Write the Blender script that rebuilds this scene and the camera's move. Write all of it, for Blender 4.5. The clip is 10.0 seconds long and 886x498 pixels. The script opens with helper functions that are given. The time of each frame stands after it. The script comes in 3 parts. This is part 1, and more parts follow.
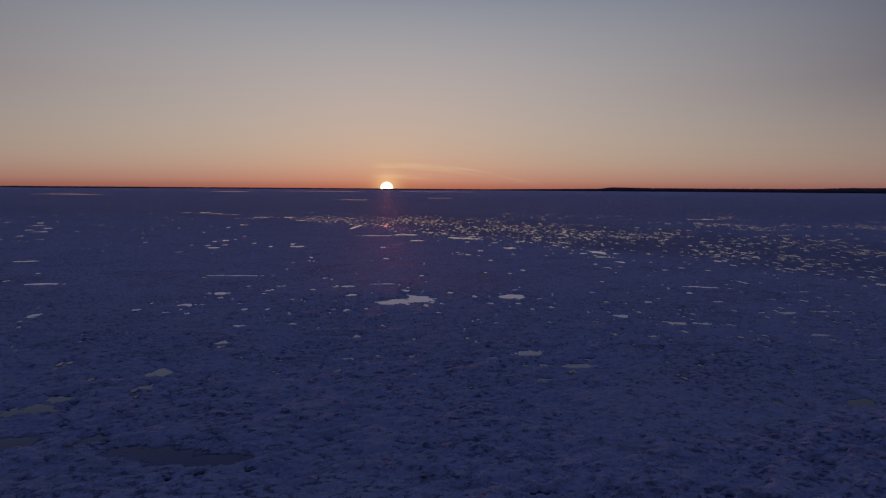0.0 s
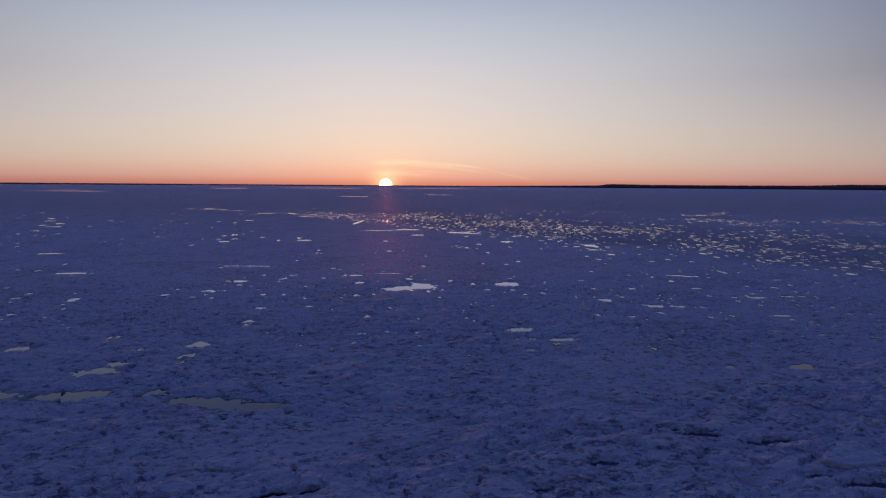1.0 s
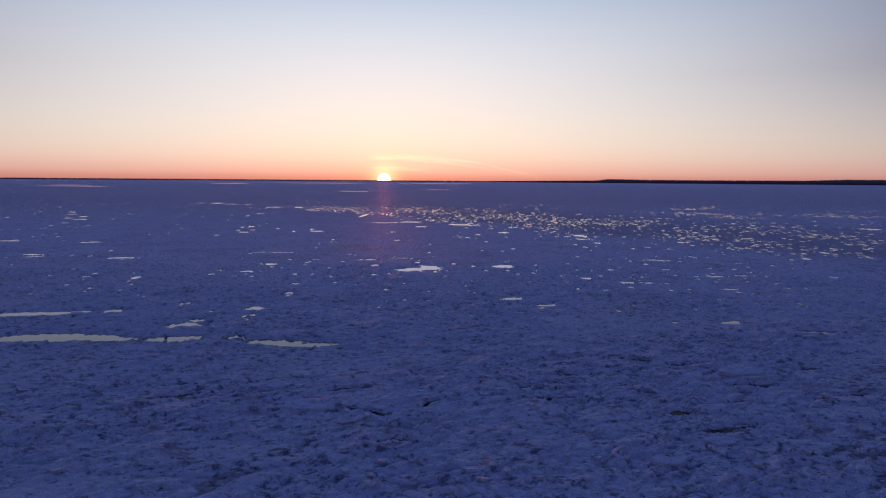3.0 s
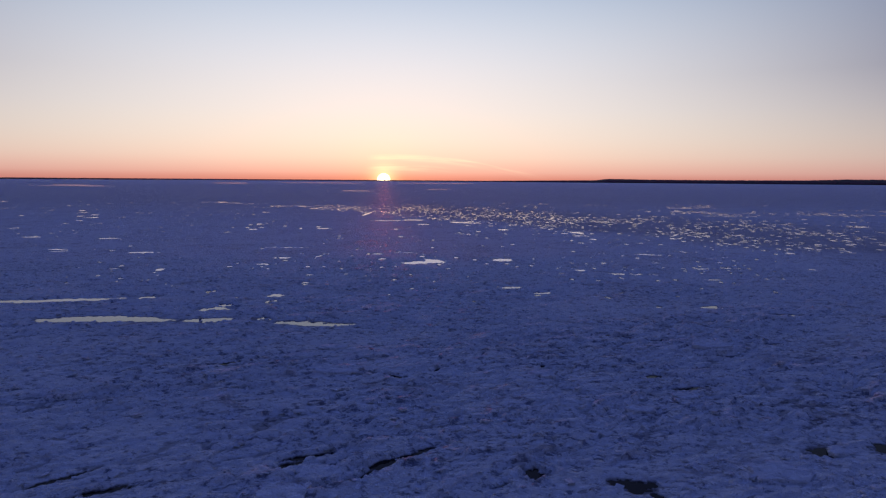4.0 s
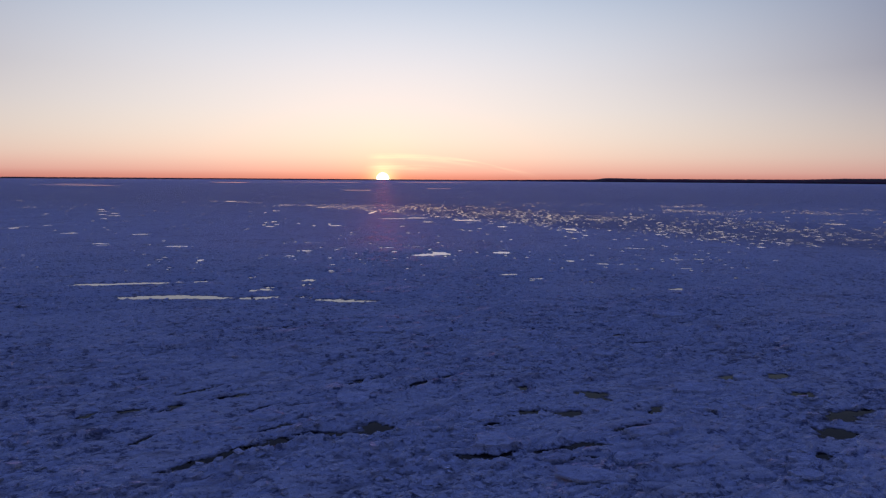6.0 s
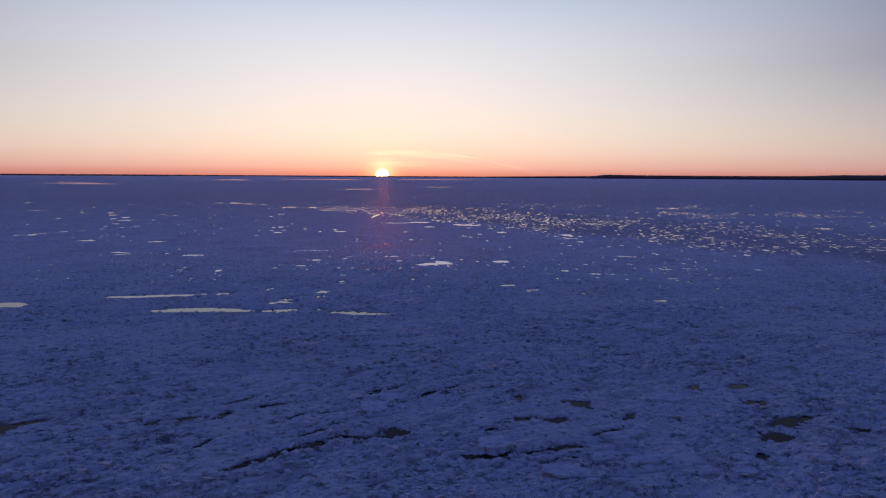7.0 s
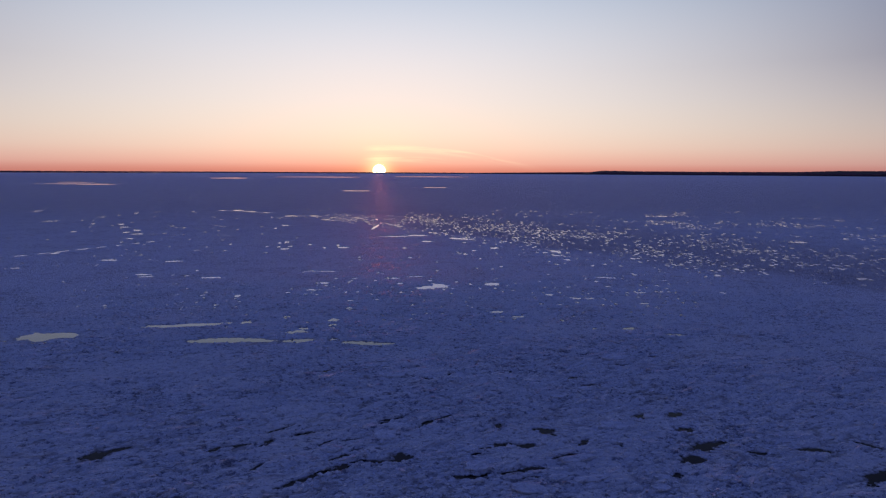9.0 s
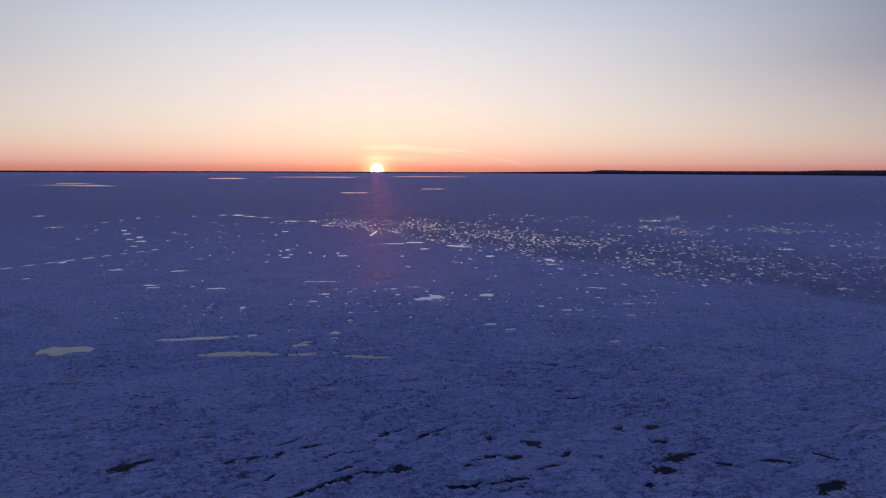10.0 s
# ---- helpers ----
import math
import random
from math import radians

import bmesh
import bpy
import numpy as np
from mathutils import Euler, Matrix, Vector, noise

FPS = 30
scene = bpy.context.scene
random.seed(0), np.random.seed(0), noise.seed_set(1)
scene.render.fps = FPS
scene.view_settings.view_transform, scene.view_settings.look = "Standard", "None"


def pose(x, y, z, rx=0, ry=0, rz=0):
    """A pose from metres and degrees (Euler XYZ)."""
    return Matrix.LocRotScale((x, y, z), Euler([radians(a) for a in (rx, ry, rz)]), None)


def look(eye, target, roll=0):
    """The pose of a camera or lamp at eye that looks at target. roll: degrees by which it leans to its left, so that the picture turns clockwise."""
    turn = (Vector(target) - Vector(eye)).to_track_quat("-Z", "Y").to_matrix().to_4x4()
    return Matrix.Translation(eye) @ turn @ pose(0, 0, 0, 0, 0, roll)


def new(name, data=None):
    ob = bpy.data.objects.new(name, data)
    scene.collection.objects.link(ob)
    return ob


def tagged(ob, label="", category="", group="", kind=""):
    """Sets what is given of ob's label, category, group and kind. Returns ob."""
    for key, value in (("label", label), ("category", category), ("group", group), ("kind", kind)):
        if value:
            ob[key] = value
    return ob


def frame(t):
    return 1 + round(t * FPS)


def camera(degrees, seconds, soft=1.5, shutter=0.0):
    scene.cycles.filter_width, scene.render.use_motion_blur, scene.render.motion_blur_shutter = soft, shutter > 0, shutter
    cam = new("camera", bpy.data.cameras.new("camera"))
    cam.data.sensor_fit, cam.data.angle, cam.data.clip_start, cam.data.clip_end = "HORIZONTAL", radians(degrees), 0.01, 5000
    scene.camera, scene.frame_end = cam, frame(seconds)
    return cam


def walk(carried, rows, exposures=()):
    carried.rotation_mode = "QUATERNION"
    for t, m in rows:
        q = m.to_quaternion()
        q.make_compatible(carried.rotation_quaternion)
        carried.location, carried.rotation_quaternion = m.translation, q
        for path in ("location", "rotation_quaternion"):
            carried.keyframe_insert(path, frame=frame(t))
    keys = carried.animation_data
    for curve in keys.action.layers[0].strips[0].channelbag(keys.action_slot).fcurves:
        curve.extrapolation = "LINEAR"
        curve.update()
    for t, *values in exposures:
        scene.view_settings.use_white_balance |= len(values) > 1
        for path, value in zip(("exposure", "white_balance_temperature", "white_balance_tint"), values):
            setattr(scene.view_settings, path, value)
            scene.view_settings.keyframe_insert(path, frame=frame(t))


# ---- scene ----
cam = camera(70.0, 10.0, soft=1.25)
PATH = [
    (0, (3.772, -0.361, 9.861), (3.949, 1.622, 9.671), 0.42),
    (0.5, (3.45, -3.0, 9.84), (3.628, -1.018, 9.646), 0.42),
    (1, (3.146, -5.446, 9.8), (3.326, -3.465, 9.6), 0.42),
    (1.5, (2.83, -7.95, 9.79), (3.011, -5.969, 9.584), 0.42),
    (2, (2.475, -10.373, 9.833), (2.658, -8.392, 9.622), 0.42),
    (2.5, (2.042, -12.815, 9.87), (2.226, -10.835, 9.656), 0.42),
    (4, (0.722, -19.735, 9.68), (0.908, -17.756, 9.464), 0.42),
    (4.5, (0.348, -22.05, 9.665), (0.533, -20.07, 9.449), 0.42),
    (5, (-0.1, -24.371, 9.66), (0.086, -22.391, 9.443), 0.42),
    (5.5, (-0.568, -26.623, 9.629), (-0.381, -24.644, 9.413), 0.42),
    (5.7, (-0.76, -27.56, 9.66), (-0.572, -25.581, 9.443), 0.42),
    (6.8, (-1.76, -32.87, 11.8), (-1.57, -30.893, 11.574), 0.38),
    (7, (-1.92, -33.856, 12.389), (-1.73, -31.879, 12.159), 0.37),
    (7.5, (-2.12, -36.172, 13.818), (-1.929, -34.195, 13.583), 0.35),
    (8, (-2.35, -38.462, 15.233), (-2.156, -36.486, 14.996), 0.33),
    (8.5, (-2.523, -40.583, 16.638), (-2.327, -38.608, 16.397), 0.31),
    (9, (-2.676, -42.579, 18.0), (-2.477, -40.604, 17.756), 0.29),
    (9.5, (-2.79, -44.446, 19.32), (-2.588, -42.471, 19.0735), 0.27),
    (10, (-2.851, -46.351, 20.689), (-2.645, -44.376, 20.442), 0.25),
]
walk(cam, [(t, look(eye, target, roll)) for t, eye, target, roll in PATH],
     exposures=[(0, -1.16, 7050, 14), (0.5, -0.68, 6750, 12), (1, -0.43, 6550, 10), (1.5, -0.24, 6500, 10), (2, -0.14, 6500, 10),
                (2.5, -0.07, 6500, 10), (6.0, -0.07, 6500, 10), (10, -0.13, 6550, 11)])

# ---- light: a low red sun on the horizon and a clear evening sky ----
SUN_UP = radians(0.0)


class Nodes:
    """Short hand for building node trees."""

    def __init__(self, tree):
        self.tree = tree
        tree.nodes.clear()

    def make(self, kind, **settings):
        node = self.tree.nodes.new(kind)
        for key, value in settings.items():
            setattr(node, key, value)
        return node

    def put(self, socket, value):
        if isinstance(value, bpy.types.NodeSocket):
            self.tree.links.new(value, socket)
        else:
            socket.default_value = value

    def math(self, operation, a, b=0.0, c=0.0, clamp=False):
        node = self.make("ShaderNodeMath", operation=operation, use_clamp=clamp)
        for socket, value in zip(node.inputs, (a, b, c)):
            self.put(socket, value)
        return node.outputs[0]

    def ramp(self, fac, stops, interpolation="LINEAR"):
        node = self.make("ShaderNodeValToRGB")
        node.color_ramp.interpolation = interpolation
        el = node.color_ramp.elements
        while len(el) < len(stops):
            el.new(0.5)
        for e, (place, colour) in zip(el, stops):
            e.position, e.color = place, (*colour, 1)
        self.put(node.inputs[0], fac)
        return node.outputs[0]

    def span(self, value, a, b, c=0.0, d=1.0, smooth=True):
        node = self.make("ShaderNodeMapRange", interpolation_type="SMOOTHSTEP" if smooth else "LINEAR")
        for socket, v in zip(node.inputs, (value, a, b, c, d)):
            self.put(socket, v)
        return node.outputs[0]

    def mix(self, fac, a, b, blend="MIX"):
        node = self.make("ShaderNodeMix", data_type="RGBA", blend_type=blend)
        self.put(node.inputs[0], fac)
        self.put(node.inputs[6], a if isinstance(a, bpy.types.NodeSocket) else (*a, 1))
        self.put(node.inputs[7], b if isinstance(b, bpy.types.NodeSocket) else (*b, 1))
        return node.outputs[2]

    def noise(self, vector, scale, detail=4.0, rough=0.55, distortion=0.0):
        node = self.make("ShaderNodeTexNoise")
        self.put(node.inputs["Vector"], vector)
        for key, v in (("Scale", scale), ("Detail", detail), ("Roughness", rough), ("Distortion", distortion)):
            node.inputs[key].default_value = v
        return node.outputs["Fac"]

    def noise_colour(self, vector, scale):
        node = self.make("ShaderNodeTexNoise")
        self.put(node.inputs["Vector"], vector)
        node.inputs["Scale"].default_value = scale
        return node.outputs["Color"]


def build_world():
    world = bpy.data.worlds.new("evening_sky")
    scene.world = world
    world.use_nodes = True
    n = Nodes(world.node_tree)
    coord = n.make("ShaderNodeTexCoord").outputs["Generated"]
    split = n.make("ShaderNodeSeparateXYZ")
    n.put(split.inputs[0], coord)
    x, y, z = split.outputs
    towards = n.ramp(z, SKY_SUNWARD, "B_SPLINE")
    away = n.ramp(z, SKY_AWAY, "B_SPLINE")
    flat = n.math("SQRT", n.math("SUBTRACT", 1.0, n.math("MULTIPLY", z, z)))
    facing = n.math("DIVIDE", y, n.math("MAXIMUM", flat, 0.01))
    # away from the sun the sky darkens soonest high up
    side = n.math("MULTIPLY", n.span(facing, 1.0, 0.66, smooth=False), n.span(z, -0.10, 0.15, smooth=False))
    side = n.math("MAXIMUM", side, n.span(facing, 0.6, -0.6))
    sky = n.mix(side, towards, away)
    # thin high cloud drawn out in streaks to the side of the sun
    turn = n.math("ARCTAN2", x, y)
    aside = n.math("SUBTRACT", turn, 0.02)
    bent = n.math("MULTIPLY_ADD", n.math("MULTIPLY", aside, aside), 0.6, z)
    streak = n.make("ShaderNodeCombineXYZ")
    n.put(streak.inputs[0], n.math("MULTIPLY", turn, 9.0))
    n.put(streak.inputs[1], n.math("MULTIPLY", bent, 190.0))
    veil = n.span(n.noise(streak.outputs[0], 1.0, 3.0, 0.55), 0.36, 0.62)
    high = n.math("MULTIPLY", n.span(bent, 0.027, 0.036), n.span(bent, 0.041, 0.037))
    low = n.math("MULTIPLY", n.math("MULTIPLY", n.span(bent, 0.013, 0.018), n.span(bent, 0.026, 0.020)), n.span(turn, 0.12, 0.05))
    window = n.math("MULTIPLY", n.span(turn, -0.03, 0.0), n.span(turn, 0.27, 0.10))
    window = n.math("MULTIPLY", window, n.math("MULTIPLY_ADD", low, 0.7, high))
    sky = n.mix(n.math("MULTIPLY", n.math("MULTIPLY", veil, window), 0.65), sky, (1.15, 0.96, 0.66))
    # the sun and the bright air close round it
    sun_way = n.make("ShaderNodeVectorMath", operation="DISTANCE")
    n.put(sun_way.inputs[0], coord)
    sun_way.inputs[1].default_value = (0.0, math.cos(SUN_UP), math.sin(SUN_UP))
    off = sun_way.outputs["Value"]
    wide = n.math("POWER", n.span(off, 0.13, 0.0, smooth=False), 3.0)
    close = n.math("POWER", n.span(off, 0.045, 0.0, smooth=False), 3.0)
    disc = n.span(off, 0.0108, 0.0080)
    sky = n.mix(wide, sky, (0.10, 0.10, 0.0), "ADD")
    sky = n.mix(close, sky, (1.0, 0.85, 0.35), "ADD")
    sky = n.mix(disc, sky, (6.0, 5.0, 3.2), "ADD")
    air = n.make("ShaderNodeTexSky", sky_type="NISHITA", sun_disc=False, sun_elevation=radians(0.5), sun_rotation=0.0)
    scattered = n.mix(1.0, air.outputs[0], (0.02, 0.02, 0.02), "MULTIPLY")
    sky = n.mix(1.0, sky, scattered, "ADD")
    back = n.make("ShaderNodeBackground")
    n.put(back.inputs[0], sky)
    back.inputs[1].default_value = 1.0
    n.put(n.make("ShaderNodeOutputWorld").inputs[0], back.outputs[0])


# colour of the sky by the sine of the height above the horizon
SKY_SUNWARD = [
    (0.0, (0.66, 0.22, 0.17)), (0.012, (0.87, 0.47, 0.38)), (0.035, (0.94, 0.72, 0.59)), (0.065, (0.94, 0.82, 0.72)),
    (0.105, (0.92, 0.85, 0.81)), (0.182, (0.80, 0.81, 0.88)), (0.265, (0.54, 0.65, 0.80)), (0.33, (0.26, 0.34, 0.58)),
    (0.42, (0.15, 0.22, 0.58)), (0.60, (0.11, 0.18, 0.68)), (1.0, (0.055, 0.090, 0.42)),
]
SKY_AWAY = [
    (0.0, (0.15, 0.10, 0.17)), (0.10, (0.14, 0.14, 0.23)), (0.3, (0.08, 0.12, 0.26)), (0.5, (0.055, 0.085, 0.31)), (1.0, (0.055, 0.090, 0.42)),
]
build_world()

sun = new("sun", bpy.data.lights.new("sun", "SUN"))
sun.data.energy, sun.data.angle, sun.data.color = 0.55, radians(0.6), (1.0, 0.20, 0.19)
sun.matrix_world = look((0, 900, 30), (0, 0, 30 - 900 * math.tan(radians(0.6))))


# ---- materials ----
WATER_LEVEL = -0.08
GLOSS_WET, GLOSS_SNOW, GLOSS_FAR = 0.025, 0.015, 0.11
BUMP = 2.4


def material(name):
    mat = bpy.data.materials.new(name)
    mat.use_nodes = True
    n = Nodes(mat.node_tree)
    bsdf = n.make("ShaderNodeBsdfPrincipled")
    n.put(n.make("ShaderNodeOutputMaterial").inputs[0], bsdf.outputs[0])
    return mat, n, bsdf


def bump(n, bsdf, height, strength, distance):
    node = n.make("ShaderNodeBump")
    node.inputs["Strength"].default_value = strength
    node.inputs["Distance"].default_value = distance
    n.put(node.inputs["Height"], height)
    n.put(bsdf.inputs["Normal"], node.outputs[0])


def ice_material(name, snow, wet_shade, dirt, bare_shade, rugged=1.0):
    mat, n, bsdf = material(name)
    place = n.make("ShaderNodeNewGeometry").outputs["Position"]
    # grain drawn out aslant, the way the plates were pushed over one another
    stretch = n.make("ShaderNodeMapping")
    n.put(stretch.inputs["Vector"], place)
    stretch.inputs["Rotation"].default_value = (0.0, 0.0, -0.3)
    stretch.inputs["Scale"].default_value = (1.0, 1.4, 1.0)
    drawn = stretch.outputs[0]
    broad = n.noise(place, 0.11, 4.0, 0.6)
    patches = n.noise(drawn, 0.9, 4.0, 0.62, 0.6)
    grain = n.noise(drawn, 2.5, 5.0, 0.70, 0.3)
    # crumbled ridges and thin overlapping plates
    ridge = n.make("ShaderNodeTexNoise", noise_type="RIDGED_MULTIFRACTAL")
    n.put(ridge.inputs["Vector"], drawn)
    for key, v in (("Scale", 1.3), ("Detail", 5.0), ("Roughness", 0.6), ("Distortion", 0.4)):
        ridge.inputs[key].default_value = v
    plate = n.make("ShaderNodeTexVoronoi")
    warp = n.make("ShaderNodeVectorMath", operation="MULTIPLY_ADD")
    n.put(warp.inputs[0], n.noise_colour(drawn, 1.7))
    warp.inputs[1].default_value = (0.6, 0.6, 0.6)
    n.put(warp.inputs[2], drawn)
    n.put(plate.inputs["Vector"], warp.outputs[0])
    plate.inputs["Scale"].default_value = 2.2
    level = n.make("ShaderNodeSeparateColor")
    n.put(level.inputs[0], plate.outputs["Color"])
    height = n.math("MULTIPLY_ADD", level.outputs[0], 0.16, n.math("MULTIPLY", ridge.outputs["Fac"], 0.20))
    height = n.math("MULTIPLY_ADD", grain, 0.35, height)
    # paler snow above, darker wet hollows; this contrast also paints in relief shading
    snow_shading = n.math("MULTIPLY_ADD", broad, 0.3, n.math("MULTIPLY_ADD", patches, 0.34, n.math("MULTIPLY_ADD", grain, 0.9, n.math("MULTIPLY", level.outputs[0], 0.10))))
    snow_shading = n.span(snow_shading, 0.665, 0.805)
    colour = n.mix(snow_shading, wet_shade, snow)
    # silt lies in long dull streaks
    stain = n.math("MULTIPLY", n.span(n.noise(drawn, 0.26, 5.0, 0.68, 1.2), 0.54, 0.72), 0.55)
    colour = n.mix(stain, colour, dirt)
    # the broken field beyond the old crack is soiled and half thawed
    split = n.make("ShaderNodeSeparateXYZ")
    n.put(split.inputs[0], place)
    out = n.math("MULTIPLY_ADD", split.outputs[0], 1.6, split.outputs[1])
    out = n.math("MULTIPLY_ADD", n.noise(place, 0.06, 4.0, 0.6), 50.0, out)
    field_here = n.math("MULTIPLY", n.span(out, 178.0, 205.0), n.span(out, 360.0, 240.0))
    field_here = n.math("MULTIPLY", field_here, n.span(split.outputs[0], -15.0, 25.0))
    colour = n.mix(n.math("MULTIPLY", field_here, n.span(grain, 0.35, 0.7, 0.25, 0.6)), colour, dirt)
    # towards the shore the ice colour shifts to an even grey
    colour = n.mix(n.span(n.math("MULTIPLY_ADD", broad, 60.0, split.outputs[1]), 90.0, 330.0, 0.0, 0.6), colour, (0.46, 0.45, 0.44))
    # narrow gaps: bare ice, with the shade of crust edges painted into the colour
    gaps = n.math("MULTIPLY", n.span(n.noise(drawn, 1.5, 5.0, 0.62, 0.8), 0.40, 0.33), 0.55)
    colour = n.mix(gaps, colour, bare_shade)
    # wet, silty ice along the open water
    rim = n.math("MULTIPLY", n.span(split.outputs[2], WATER_LEVEL + 0.055, WATER_LEVEL + 0.012), n.span(split.outputs[1], 34.0, 18.0))
    colour = n.mix(n.math("MULTIPLY", rim, n.span(grain, 0.3, 0.65, 0.95, 0.6)), colour, (0.085, 0.070, 0.066))
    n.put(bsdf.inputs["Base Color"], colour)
    n.put(bsdf.inputs["Roughness"], n.span(snow_shading, 0.0, 1.0, 0.55, 0.85))
    gloss = n.math("ADD", n.span(snow_shading, 0.0, 0.7, GLOSS_WET, GLOSS_SNOW), n.span(split.outputs[1], 100.0, 450.0, 0.0, GLOSS_FAR))
    n.put(bsdf.inputs["Specular IOR Level"], gloss)
    bump(n, bsdf, height, 1.0, BUMP * rugged)
    return mat


def water_material(name, colour, clear, rough, index, slush):
    mat, n, bsdf = material(name)
    place = n.make("ShaderNodeNewGeometry").outputs["Position"]
    mottle = n.noise(place, 0.5, 4.0, 0.6)
    # dark along the old crack; further out, reflected sky is painted in as blue
    split = n.make("ShaderNodeSeparateXYZ")
    n.put(split.inputs[0], place)
    beyond = n.span(n.math("MULTIPLY_ADD", mottle, 14.0, split.outputs[1]), 30.0, 75.0)
    near_tone = n.mix(n.span(mottle, 0.3, 0.7), colour, tuple(c * 1.7 for c in colour))
    n.put(bsdf.inputs["Base Color"], n.mix(beyond, near_tone, clear))
    n.put(bsdf.inputs["Roughness"], n.math("MULTIPLY", n.span(n.noise(place, 0.15, 3.0), 0.3, 0.7, 0.5, 1.0), n.span(beyond, 0.0, 1.0, slush, rough)))
    bsdf.inputs["IOR"].default_value = index
    bsdf.inputs["Specular Tint"].default_value = (0.62, 0.80, 1.0, 1.0)
    return mat


def plain_material(name, a, b, scale, rough=0.9):
    mat, n, bsdf = material(name)
    place = n.make("ShaderNodeNewGeometry").outputs["Position"]
    n.put(bsdf.inputs["Base Color"], n.mix(n.noise(place, scale, 4.0, 0.6), a, b))
    bsdf.inputs["Roughness"].default_value = rough
    bsdf.inputs["Specular IOR Level"].default_value = 0.1
    return mat


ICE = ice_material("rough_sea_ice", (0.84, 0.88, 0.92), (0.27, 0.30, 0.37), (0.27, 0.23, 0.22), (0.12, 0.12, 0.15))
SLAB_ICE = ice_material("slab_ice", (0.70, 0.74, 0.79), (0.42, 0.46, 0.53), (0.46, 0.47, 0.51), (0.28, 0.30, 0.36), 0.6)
# second colour of each: blue that stands in for reflected sky further out
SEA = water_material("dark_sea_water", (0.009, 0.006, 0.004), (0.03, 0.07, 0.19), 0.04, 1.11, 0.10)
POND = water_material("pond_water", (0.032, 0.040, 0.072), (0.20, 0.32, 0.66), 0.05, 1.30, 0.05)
# red in the conifer colour stands for evening haze over the distance
FOREST = plain_material("dark_conifers", (0.12, 0.055, 0.065), (0.17, 0.085, 0.10), 0.01)
SHORE = plain_material("shore_land", (0.05, 0.035, 0.028), (0.09, 0.07, 0.06), 0.02)


# ---- relief of the ice ----


def chance(ix, iy, seed):
    """A fixed random number from 0 to 1 for each whole-numbered place."""
    h = (ix * 374761393 + iy * 668265263 + seed * 1442695041) & 0xFFFFFFFF
    h = ((h ^ (h >> 13)) * 1274126177) & 0xFFFFFFFF
    h = ((h ^ (h >> 16)) * 2246822519) & 0xFFFFFFFF
    return ((h ^ (h >> 15)) & 0xFFFFFF) / 16777216.0


def swell(x, y, wave, seed):
    """Smooth noise from -1 to 1 with the given wavelength."""
    u, v = x / wave, y / wave
    ix, iy = np.floor(u).astype(np.int64), np.floor(v).astype(np.int64)
    fu, fv = u - ix, v - iy
    fu, fv = fu * fu * (3 - 2 * fu), fv * fv * (3 - 2 * fv)
    a = chance(ix, iy, seed) * (1 - fu) + chance(ix + 1, iy, seed) * fu
    b = chance(ix, iy + 1, seed) * (1 - fu) + chance(ix + 1, iy + 1, seed) * fu
    return 2 * (a * (1 - fv) + b * fv) - 1


def plates(x, y, size, seed):
    """Broken plates: how far each place is from its plate's edge, its own chances, and its offset from the plate's middle."""
    u, v = x / size, y / size
    ix, iy = np.floor(u).astype(np.int64), np.floor(v).astype(np.int64)
    first = np.full(u.shape, 9.0)
    second = np.full(u.shape, 9.0)
    c1, c2, c3 = (np.zeros(u.shape) for _ in range(3))
    du, dv = np.zeros(u.shape), np.zeros(u.shape)
    for i in (-1, 0, 1):
        for j in (-1, 0, 1):
            jx, jy = ix + i, iy + j
            px, py = jx + chance(jx, jy, seed), jy + chance(jx, jy, seed + 1)
            ex, ey = u - px, v - py
            d = np.hypot(ex, ey)
            near = d < first
            second = np.where(near, first, np.minimum(second, d))
            first = np.where(near, d, first)
            du, dv = np.where(near, ex, du), np.where(near, ey, dv)
            c1 = np.where(near, chance(jx, jy, seed + 2), c1)
            c2 = np.where(near, chance(jx, jy, seed + 3), c2)
            c3 = np.where(near, chance(jx, jy, seed + 4), c3)
    return second - first, c1, c2, c3, du, dv


def smooth(v, a, b):
    f = np.clip((v - a) / (b - a), 0, 1)
    return f * f * (3 - 2 * f)


